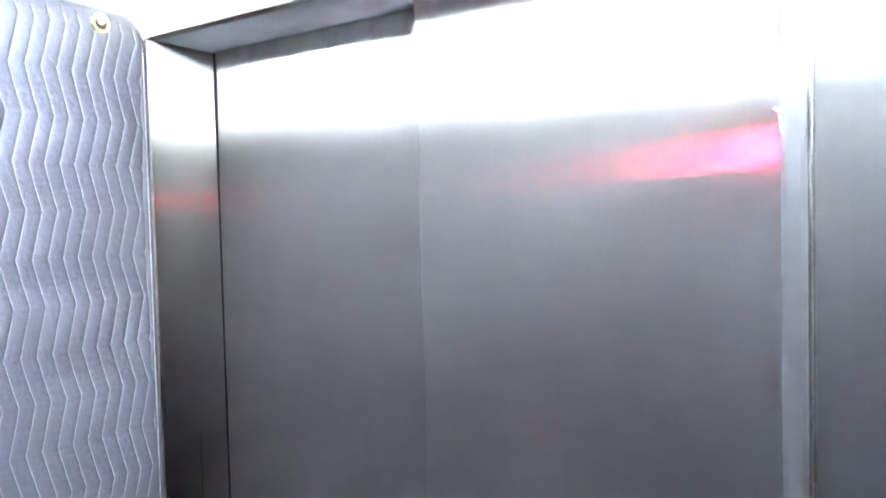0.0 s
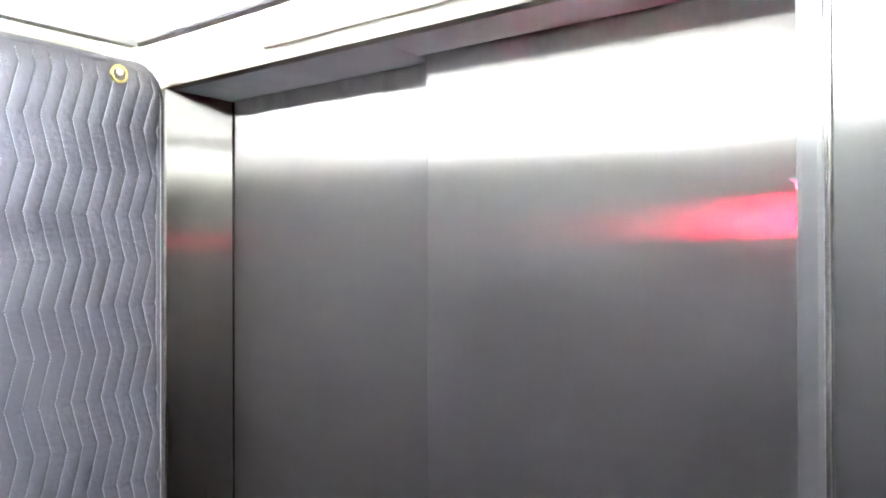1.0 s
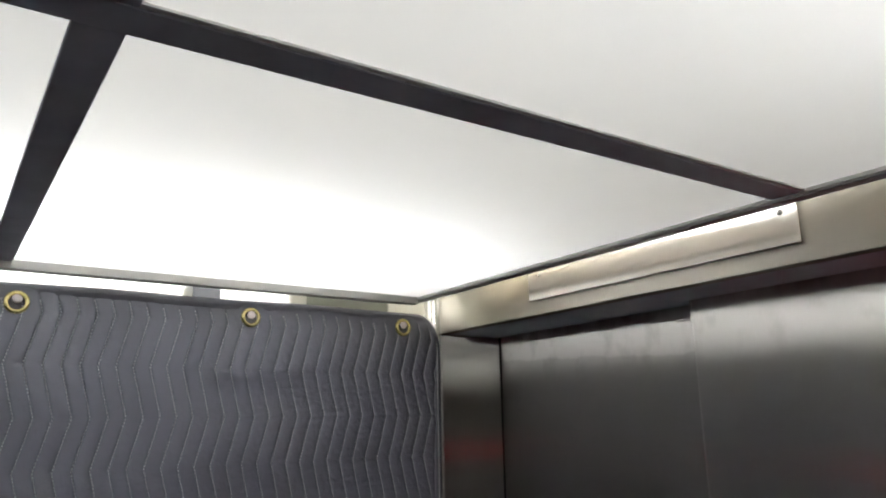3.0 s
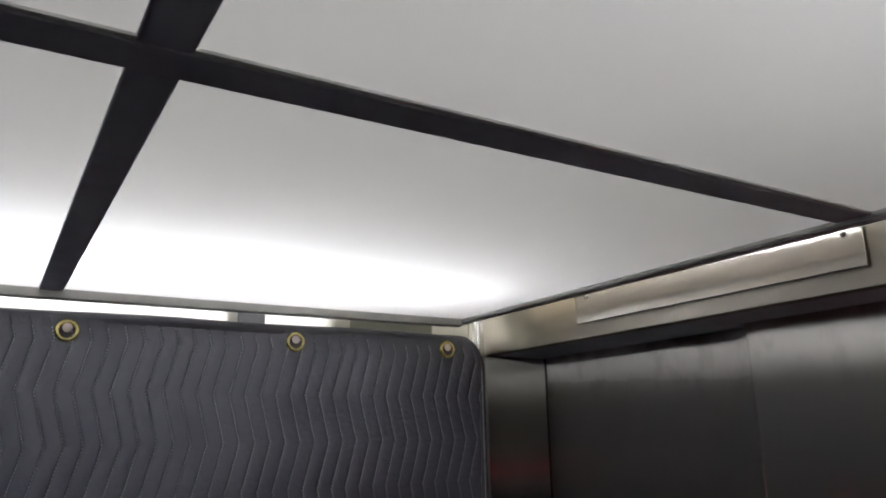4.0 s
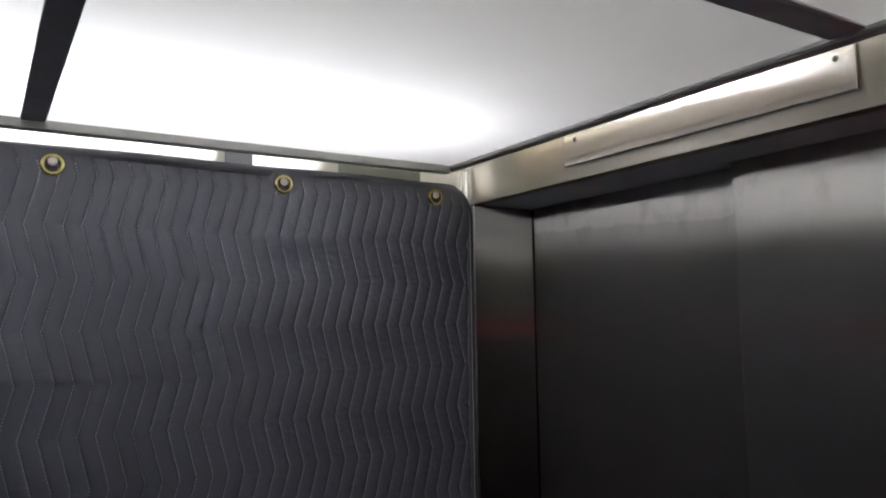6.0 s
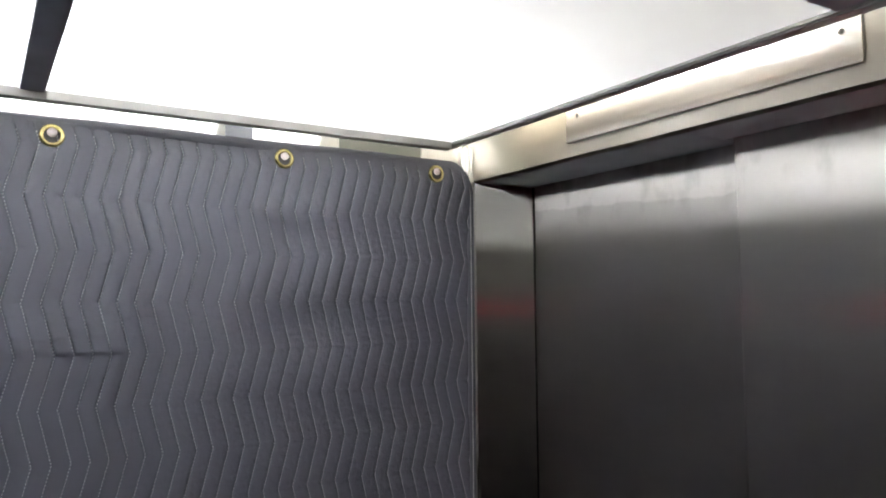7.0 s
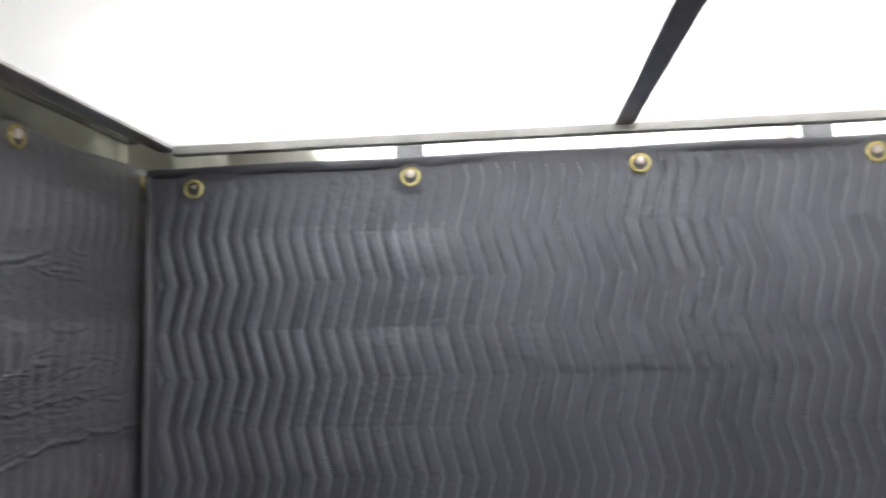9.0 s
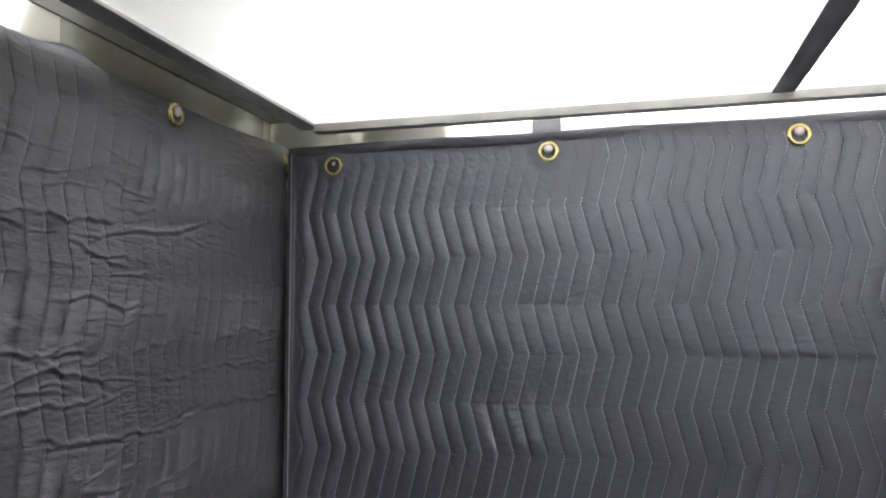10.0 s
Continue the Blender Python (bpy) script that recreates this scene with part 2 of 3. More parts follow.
tagged(part("floor", box(X_LEFT, X_RIGHT, Y_BACK, 0.30, -0.04, 0.0), FLOOR_MAT), "grey speckled elevator floor covering", "floor", kind="structure")
tagged(part("wall_west", box(X_LEFT - 0.03, X_LEFT, Y_BACK - 0.03, 0.0, 0, Z_TOP), STEEL_WALL), "brushed stainless steel elevator side wall", "wall", kind="structure")
tagged(part("wall_south", box(X_LEFT, X_RIGHT, Y_BACK - 0.03, Y_BACK, 0, Z_TOP), STEEL_WALL), "brushed stainless steel elevator rear wall", "wall", kind="structure")
tagged(part("wall_east", box(X_RIGHT, X_RIGHT + 0.03, Y_BACK - 0.03, 0.0, 0, Z_TOP), STEEL_WALL), "brushed stainless steel elevator side wall", "wall", kind="structure")
tagged(part("ceiling", box(X_LEFT - 0.03, X_RIGHT + 0.03, Y_BACK - 0.03, 0.30, Z_TOP, Z_TOP + 0.03), PLENUM_PAINT), "cream painted car top above the lights", "ceiling", kind="structure")
# closing faces of the door recess
tagged(part("wall_north", box(X_LEFT - 0.03, X_RIGHT + 0.03, 0.27, 0.30, 0, Z_TOP), BLACK_GAP), "dark hoistway side behind the doors", "wall", kind="structure")

# dull unfinished steel above the wall panels
for name, sides in (("wall_liner", (X_LEFT, X_LEFT + 0.003, Y_BACK, 0.0)), ("wall_liner", (X_RIGHT - 0.003, X_RIGHT, Y_BACK, 0.0)), ("wall_liner", (X_LEFT + 0.003, X_RIGHT - 0.003, Y_BACK, Y_BACK + 0.003))):
    tagged(part(name, box(*sides, 2.226, Z_TOP), LINER), "dull unfinished steel above the wall panels", "wall", kind="structure")
# unseen cream patch, added so the transom mirrors a warm tone
tagged(part("wall_liner", box(X_LEFT + 0.0035, X_LEFT + 0.006, -0.40, -0.115, 2.262, 2.40), CREAM_PAINT), "unseen cream patch, added for its reflection in the transom", "wall", kind="structure")

# side wall between front bracket and corner: its dark reflection painted as darker steel
tagged(part("dark_reflection_strip", box(X_LEFT + 0.0002, X_LEFT + 0.001, -0.262, -0.0885, 2.05, 2.2255), STEEL_DIMMED), "strip of the side wall steel, dark reflection put into its colour", "wall", kind="structure")

# rear wall near the corner, its dark reflection painted the same way
tagged(part("dark_reflection_strip", box(-0.03, 0.45, Y_BACK + 0.0002, Y_BACK + 0.001, 2.05, 2.2255), STEEL_REAR_DIMMED), "strip of the rear wall steel, dark reflection put into its colour", "wall", kind="structure")

# narrow corner stiles of the side wall
for y0, y1 in ((-1.599, -1.469), (-0.088, -0.014)):
    tagged(part("wall_stile", box(X_LEFT, X_LEFT + 0.004, y0, y1, 0, 2.225, 0.001), STEEL_WALL), "brushed steel corner stile of the side wall", "wall stile", kind="structure")

# head of the entrance: soffit and fascia
bm = box(X_LEFT, 0.495, 0.0205, 0.150, Z_HEAD + 0.0005, Z_HEAD + 0.03, 0.0012)
box(0.495, 1.047, 0.0205, 0.112, Z_HEAD + 0.0005, Z_HEAD + 0.03, 0.0012, bm)
tagged(part("soffit", bm, SOFFIT), "grey satin metal soffit over the elevator doors", "soffit", kind="structure")
bm = box(X_LEFT, X_RIGHT, 0.0, 0.02, Z_HEAD, Z_TOP, 0.0012)
tagged(part("transom", bm, STEEL_TRANSOM), "brushed steel transom over the elevator entrance", "transom", kind="structure")

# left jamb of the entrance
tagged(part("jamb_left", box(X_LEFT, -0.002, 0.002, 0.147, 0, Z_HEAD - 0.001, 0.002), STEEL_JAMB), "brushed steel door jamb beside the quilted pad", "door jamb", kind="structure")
# black strip stands in for the shade in the gap beside the door
tagged(part("jamb_gap_strip", box(-0.035, -0.004, 0.1475, 0.1535, 0.01, Z_HEAD - 0.001, 0.001), BLACK_GAP), "black strip for the shaded gap between jamb and door", "door seal", kind="structure")
bm = lathe([(0.0125, 0.0), (0.0125, 0.004), (0.0125, 2.196), (0.0105, 2.20)], 24, Matrix.Translation((-0.0155, -0.006, 0)))
tagged(part("corner_trim", bm, STEEL_TRIM, smooth=True), "rounded bright steel corner trim by the entrance", "trim", kind="structure")

# right return column with its rounded nose
column = thing("return_column", 1.36, 0.0, 0.0, "brushed steel front return column with rounded nose", "column", kind="structure")
part("nose", centred(box(1.047, 1.0716, -0.020, 0.108, 0, 2.186, 0.006), column), STEEL_NOSE, column, "satin steel nose strip")
part("edge_strip", centred(box(1.0718, 1.0776, -0.024, 0.0, 0, 2.186, 0.002), column), STEEL_TRIM, column, "bright steel edge strip")
part("face", centred(box(1.0779, X_RIGHT, -0.018, 0.02, 0, 2.186, 0.002), column), STEEL_FACE, column)

# ---- the sliding doors ----
def door_leaf(x0, x1, y, label):
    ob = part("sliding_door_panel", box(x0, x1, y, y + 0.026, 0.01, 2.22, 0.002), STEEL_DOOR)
    part("edge_bead", box(x0 - 0.0012, x0 + 0.0018, y - 0.0012, y + 0.004, 0.01, 2.21, 0.0008), STEEL_DOOR, ob, "folded edge")
    return tagged(ob, label, "elevator door", "two-speed sliding doors")


door_leaf(-0.035, 0.545, 0.155, "closed brushed steel leading elevator door panel")
door_leaf(0.505, 1.10, 0.117, "closed brushed steel trailing elevator door panel")

# red lamp on the jamb
lamp = thing("door_indicator_lamp", 1.047, 0.045, 1.882, "door jamb lamp with lit red and unlit lens", "indicator lamp")
part("base", centred(box(1.043, 1.0475, 0.030, 0.060, 1.838, 2.016, 0.0015), lamp), FRAME_METAL, lamp)
bm = box(1.0352, 1.0432, 0.036, 0.056, 1.848, 1.902, 0.002)
for v in bm.verts:
    if v.co.x < 1.040:
        v.co.x += (1.902 - v.co.z) / 0.054 * 0.0068
part("lens", centred(bm, lamp), RED_MAT, lamp, "glowing red lens")
# added shield that keeps the red light off the soffit
part("spill_shield", centred(box(1.0310, 1.0432, 0.029, 0.064, 1.9023, 1.9045, 0.001), lamp), FRAME_METAL, lamp)
part("lens", centred(box(1.036, 1.0432, 0.036, 0.054, 1.962, 2.007, 0.003), lamp), CLEAR_LENS, lamp, "unlit pale lens")

# ---- ceiling grid ----
X_EDGE = [0.053, 0.780, 0.814, 1.541]
Y_EDGE = [-1.465, -0.782, -0.751, -0.087]
ceiling_grid = thing("ceiling_grid", 0.797, -0.7665, Z_PANEL, "dark metal ceiling grid holding opal light panels", "ceiling grid", kind="structure")
g_z0, g_z1 = Z_PANEL - 0.0032, Z_PANEL - 0.0004
part("long_bar", centred(box(X_EDGE[1], X_EDGE[2], Y_EDGE[0], Y_EDGE[3], g_z0, g_z1, 0.0015), ceiling_grid), DARK_METAL, ceiling_grid)
for x0, x1 in ((X_EDGE[0], X_EDGE[1]), (X_EDGE[2], X_EDGE[3])):
    part("cross_bar", centred(box(x0, x1, Y_EDGE[1], Y_EDGE[2], g_z0 + 0.0005, g_z1, 0.0015), ceiling_grid), DARK_METAL, ceiling_grid)
part("front_rail", centred(box(X_EDGE[0] - 0.02, X_EDGE[3] + 0.02, Y_EDGE[3], Y_EDGE[3] + 0.018, g_z0 - 0.004, g_z1 + 0.030, 0.0015), ceiling_grid), FRAME_METAL, ceiling_grid)
part("rear_rail", centred(box(X_EDGE[0] - 0.02, X_EDGE[3] + 0.02, Y_EDGE[0] - 0.030, Y_EDGE[0], g_z0 - 0.001, g_z1 + 0.020, 0.0015), ceiling_grid), FRAME_METAL, ceiling_grid)
for x0, x1 in ((X_EDGE[0] - 0.018, X_EDGE[0] + 0.002), (X_EDGE[3] - 0.002, X_EDGE[3] + 0.018)):
    part("side_rail", centred(box(x0, x1, Y_EDGE[0], Y_EDGE[3], g_z0 - 0.0100, g_z1 + 0.012, 0.0015), ceiling_grid), RAIL_GREY, ceiling_grid, "grey aluminium side rail")
# unseen uprights over the rails, added to shade the rear corner's wall strips
part("shade_baffle", centred(box(X_EDGE[0], 0.38, Y_EDGE[0] - 0.028, Y_EDGE[0] - 0.025, g_z1 + 0.0205, 2.285, 0.0), ceiling_grid), FRAME_METAL, ceiling_grid)
part("shade_baffle", centred(box(X_EDGE[0] - 0.014, X_EDGE[0] - 0.011, Y_EDGE[0], -1.33, g_z1 + 0.0125, 2.285, 0.0), ceiling_grid), FRAME_METAL, ceiling_grid)
# pale lips that hold the panels
for y in (Y_EDGE[0] + 0.0015, Y_EDGE[3] - 0.0015):
    part("lip", centred(box(X_EDGE[0], X_EDGE[3], y - 0.0013, y + 0.0013, g_z0 - 0.0015, g_z1), ceiling_grid), LIP_METAL, ceiling_grid)
part("lip", centred(box(X_EDGE[2] + 0.0002, X_EDGE[2] + 0.005, Y_EDGE[0] + 0.003, Y_EDGE[3] - 0.003, g_z0 + 0.0008, g_z1), ceiling_grid), WHITE_PAINT, ceiling_grid, "white edge strip")
# flat brackets on the side walls that carry the rails
for x, s in ((X_LEFT, 1), (X_RIGHT, -1)):
    for y in (-1.104, -0.4485):
        bm = box(min(x, x + s * 0.002), max(x, x + s * 0.002), y - 0.024, y + 0.024, 2.10, 2.26, 0.001)
        arm = (x, X_EDGE[0] - 0.004) if s > 0 else (X_EDGE[3] + 0.004, x)
        box(arm[0], arm[1], y - 0.010, y + 0.010, 2.246, 2.250, 0.0, bm)
        leg = arm[1] if s > 0 else arm[0]
        box(min(leg, leg - s * 0.004), max(leg, leg - s * 0.004), y - 0.010, y + 0.010, g_z1 + 0.011, 2.246, 0.0, bm)
        part("bracket", centred(bm, ceiling_grid), BRACKET_METAL, ceiling_grid)

for x0, x1 in ((X_EDGE[0], X_EDGE[1]), (X_EDGE[2], X_EDGE[3])):
    for y0, y1 in ((Y_EDGE[0], Y_EDGE[1]), (Y_EDGE[2], Y_EDGE[3])):
        bm = bmesh.new()
        bmesh.ops.create_grid(bm, x_segments=4, y_segments=4, size=0.5, matrix=Matrix.LocRotScale(((x0 + x1) / 2, (y0 + y1) / 2, Z_PANEL), None, (x1 - x0 + 0.03, y1 - y0 + 0.03, 1)))
        tagged(part("ceiling_light_panel", bm, OPAL), "opal white acrylic ceiling light panel, lit from above", "light panel", "light panels of the ceiling")

# ---- tubes above the panels ----
def tube_lamp(x, y0, y1, z):
    ob = thing("tube_lamp", x, (y0 + y1) / 2, z, "lit white fluorescent tube above the ceiling panels", "tube lamp", "tubes above the ceiling")
    m = Matrix.Translation((x, y0, z)) @ pose(0, 0, 0, -90, 0, 0)
    part("tube", centred(lathe([(0.013, 0.0), (0.013, y1 - y0)], 14, m), ob), TUBE_MAT, ob, smooth=False)
    for y in (y0 - 0.012, y1 + 0.012):
        part("lamp_holder", centred(box(x - 0.018, x + 0.018, y - 0.011, y + 0.011, z - 0.02, Z_TOP, 0.002), ob), WHITE_PAINT, ob)
    part("channel", centred(box(x - 0.03, x + 0.03, y0, y1, Z_TOP - 0.05, Z_TOP - 0.001, 0.003), ob), WHITE_PAINT, ob)


tube_lamp(0.25, -1.345, -0.17, 2.345)
tube_lamp(1.34, -1.34, -0.17, 2.345)

# ---- cover plate on the transom ----
plate = thing("cover_plate", 0.5185, 0.0, 2.18, "satin steel cover plate screwed to the transom", "cover plate")
# black backing paints the shadow line along the plate's edge
part("backing", centred(box(0.280, 0.757, -0.0025, -0.0002, 2.157, 2.222), plate), BLACK_GAP, plate, "black backing for the shadow line behind the plate")
part("plate", centred(box(0.276, 0.761, -0.0062, -0.0025, 2.153, 2.226, 0.0012), plate), STEEL_PLATE, plate)
for x in (0.3035, 0.739):
    m = Matrix.Translation((x, -0.0058, 2.194)) @ pose(0, 0, 0, 90, 0, 0)
    part("screw", centred(lathe([(0.0038, 0), (0.0038, 0.001), (0.0026, 0.0024), (0.001, 0.0028)], 14, m), plate), SCREW_ZINC, plate, "dark domed screw", smooth=True)


# ---- quilted pads ----
PITCH, STEP, SWING = 0.0251, 0.0762, 0.0195
Z_KINK = 2.050
SEAM_START = -0.771 + 31 * PITCH


def tri(z):
    """A zigzag between 0 and 1 that is 0 at Z_KINK."""
    k = np.abs(((z - Z_KINK) / STEP + 1) % 2 - 1)
    return k


def waves(u, z, seed, count, low, high, stretch=(1.0, 1.0)):
    """Smooth random relief between -1 and 1: a sum of plane waves."""
    rng = np.random.default_rng(seed)
    total = np.zeros_like(u)
    for _ in range(count):
        f = math.exp(rng.uniform(math.log(low), math.log(high)))
        a = rng.uniform(0, 2 * math.pi)
        total += np.sin(2 * math.pi * f * (math.cos(a) * u * stretch[0] + math.sin(a) * z * stretch[1]) + rng.uniform(0, 6.28))
    return total / math.sqrt(count) / 1.6


def lerp(e0, e1, v):
    t = np.clip((v - e0) / (e1 - e0), 0, 1)
    return t * t * (3 - 2 * t)


def sheet_mesh(name, us, vs, place, thickness):
    """A padded sheet: a relief in front, a plain back, joined along its rim. place(u, v, side) gives x, y, z."""
    U, V = np.meshgrid(us, vs, indexing="ij")
    front = place(U, V, 1.0).reshape(-1, 3)
    back = place(U, V, 0.0).reshape(-1, 3)
    nu, nv = len(us), len(vs)
    idx = np.arange(nu * nv).reshape(nu, nv)
    a, b, c, d = idx[:-1, :-1], idx[1:, :-1], idx[1:, 1:], idx[:-1, 1:]
    quads_f = np.stack([a, b, c, d], -1).reshape(-1, 4)
    n = nu * nv
    quads_b = quads_f[:, ::-1] + n
    rim = np.concatenate([idx[:, 0], idx[-1, 1:], idx[-2::-1, -1], idx[0, -2:0:-1]])
    nxt = np.roll(rim, -1)
    quads_r = np.stack([nxt, rim, rim + n, nxt + n], -1)
    me = bpy.data.meshes.new(name)
    me.from_pydata(np.concatenate([front, back]).tolist(), [], np.concatenate([quads_f, quads_b, quads_r]).tolist())
    me.polygons.foreach_set("use_smooth", [True] * len(me.polygons))
    return me


def dash_mesh(name, points, along, out, length, width, height):
    """Many small thread dashes in one mesh, each a little five-sided loaf."""
    p, a, o = (np.asarray(v, float) for v in (points, along, out))
    s = np.cross(a, o)
    corners = []
    for ea, es, eo in ((-1, -1, 0), (1, -1, 0), (1, 1, 0), (-1, 1, 0), (-0.8, 0, 1), (0.8, 0, 1)):
        corners.append(p + a * (ea * length / 2) + s * (es * width / 2) + o * (eo * height))
    verts = np.stack(corners, 1).reshape(-1, 3)
    base = (np.arange(len(p)) * 6)[:, None]
    quads = np.concatenate([base + np.array([0, 1, 5, 4]), base + np.array([2, 3, 4, 5])])
    tris = np.concatenate([base + np.array([1, 2, 5]), base + np.array([3, 0, 4])])
    me = bpy.data.meshes.new(name)
    me.from_pydata(verts.tolist(), [], quads.tolist() + tris.tolist())
    me.polygons.foreach_set("use_smooth", [True] * len(me.polygons))
    return me


def ribbon(path, inward, out, half_width, half_thick, sides=10):
    """A folded binding tape swept along a path."""
    bm = bmesh.new()
    rings = []
    for p, n, o in zip(path, inward, out):
        p, n, o = Vector(p), Vector(n), Vector(o)
        ring = []
        for i in range(sides):
            a = 2 * math.pi * (i + 0.5) / sides
            ca, sa = math.cos(a), math.sin(a)
            ring.append(bm.verts.new(p + n * (half_width * math.copysign(abs(ca) ** 0.35, ca)) + o * (half_thick * math.copysign(abs(sa) ** 0.35, sa))))
        rings.append(ring)
    for a, b in zip(rings, rings[1:]):
        for i in range(sides):
            j = (i + 1) % sides
            bm.faces.new((a[i], a[j], b[j], b[i]))
    bm.faces.new(list(reversed(rings[0])))
    bm.faces.new(rings[-1])
    bmesh.ops.recalc_face_normals(bm, faces=bm.faces)
    return bm


def eyelet(parent, at, turn):
    m = Matrix.Translation(at) @ turn
    ring = [(0.0105, -0.003), (0.0105, 0.0018), (0.0117, 0.0032), (0.0133, 0.0038), (0.0153, 0.0030), (0.0171, 0.0008), (0.0171, -0.003)]
    bm = lathe(ring, 28, m, close=True)
    ob = part("eyelet", centred(bm, parent), BRASS, parent, "brass eyelet ring", smooth=True)
    # no hole is cut: its shade is a dark grey disc
    bm = lathe([(0.0114, -0.002), (0.0114, -0.0004)], 24, m)
    part("hole", centred(bm, parent), HOLE_GREY, ob, "grey disc for the shaded eyelet hole")
    return ob


def stud(at, turn, reach):
    """A wall stud whose head shows in an eyelet."""
    ob = thing("pad_stud", *at, "nickel wall stud holding the quilted pad", "wall stud", "studs that carry the pads")
    shaft = [(0.0035, -reach), (0.0035, 0.000), (0.0062, 0.001), (0.0068, 0.0022), (0.0068, 0.0042), (0.0058, 0.0056), (0.003, 0.0062)]
    bm = lathe(shaft, 16, turn)
    part("head", bm, STUD_STEEL, ob, smooth=True)
    return ob


# pad on the side wall: runs from the entrance to the rear corner
L0, L1, L_TOP, L_BOT, R_CORNER = -1.537, -0.002, 2.166, 0.12, 0.055


def left_top(y):
    d = np.clip(L1 - y, 0, R_CORNER)
    return L_TOP - 0.004 * np.cos(2 * math.pi * (y + 0.09) / 0.35) * 0.25 - (R_CORNER - np.sqrt(np.maximum(R_CORNER ** 2 - (R_CORNER - d) ** 2, 0))) * 1.25


def seam_y(u, z, seed=3, amount=0.003):
    """Where the seam that starts at u runs at height z."""
    return u + SEAM_START + SWING * tri(z) + amount * waves(u, z * 0.5, seed, 6, 0.8, 2.5)


def pad_z(V, top, level, v_top):
    """Rows stay level below `level` and follow the top edge above it."""
    return np.where(V <= level, V, level + (V - level) * (top - level) / (v_top - level))


def puffs(u, sharp):
    return np.abs(np.sin(math.pi * u / PITCH)) ** sharp


def band(z, low):
    """1 where the seams lean one way, low where they lean back."""
    k = ((Z_KINK - z) / STEP) % 2
    return low + (1 - low) * lerp(0, 0.45, k) * (1 - lerp(0.65, 1.15, k))


def puckers(u, y, z, seed):
    """Short creases that run across each quilted strip, drawn in by the thread."""
    near_seam = 1 - np.abs(np.sin(math.pi * u / PITCH))
    return waves(y, z, seed, 16, 25, 70, (0.35, 1.6)) * (0.35 + near_seam)


def creases(x, z, seed, count, x_range, z_range, reach, depth, width=(0.004, 0.007)):
    """Long thin creases that wander across the cloth: a raised lip over a sharp fold."""
    rng = np.random.default_rng(seed)
    h = np.zeros_like(x)
    for _ in range(count):
        xc, zc = rng.uniform(*x_range), rng.uniform(*z_range)
        half = rng.uniform(*reach)
        slope, bend, ph = rng.uniform(-0.32, 0.12), rng.uniform(0.002, 0.007), rng.uniform(0, 6.28)
        line = zc + slope * (x - xc) + bend * np.sin(x / rng.uniform(0.015, 0.035) + ph) + 0.12 * bend * np.sin(x / 0.008 + ph)
        run = np.clip(1 - ((x - xc) / half) ** 2, 0, 1) ** 0.6
        w = rng.uniform(*width)
        t = (z - line) / w
        h += rng.uniform(*depth) * run * (np.exp(-t ** 2) - 0.55 * np.exp(-((t + 1.3) / 0.8) ** 2))
    return h


LEFT_EYELETS = ((-0.088, 2.138), (-0.389, 2.138), (-0.737, 2.138), (-1.095, 2.134), (-1.453, 2.130))
BACK_EYELETS = ((-0.046, 2.150), (0.281, 2.153), (0.63, 2.145), (0.98, 2.145), (1.33, 2.145))


def pressed(h, a, z, eyelets, level):
    """The padding is pressed flat round each eyelet."""
    free = np.ones_like(h)
    for ea, ez in eyelets:
        free = np.minimum(free, lerp(0.016, 0.034, np.hypot(a - ea, z - ez)))
    return h * free + level * (1 - free)


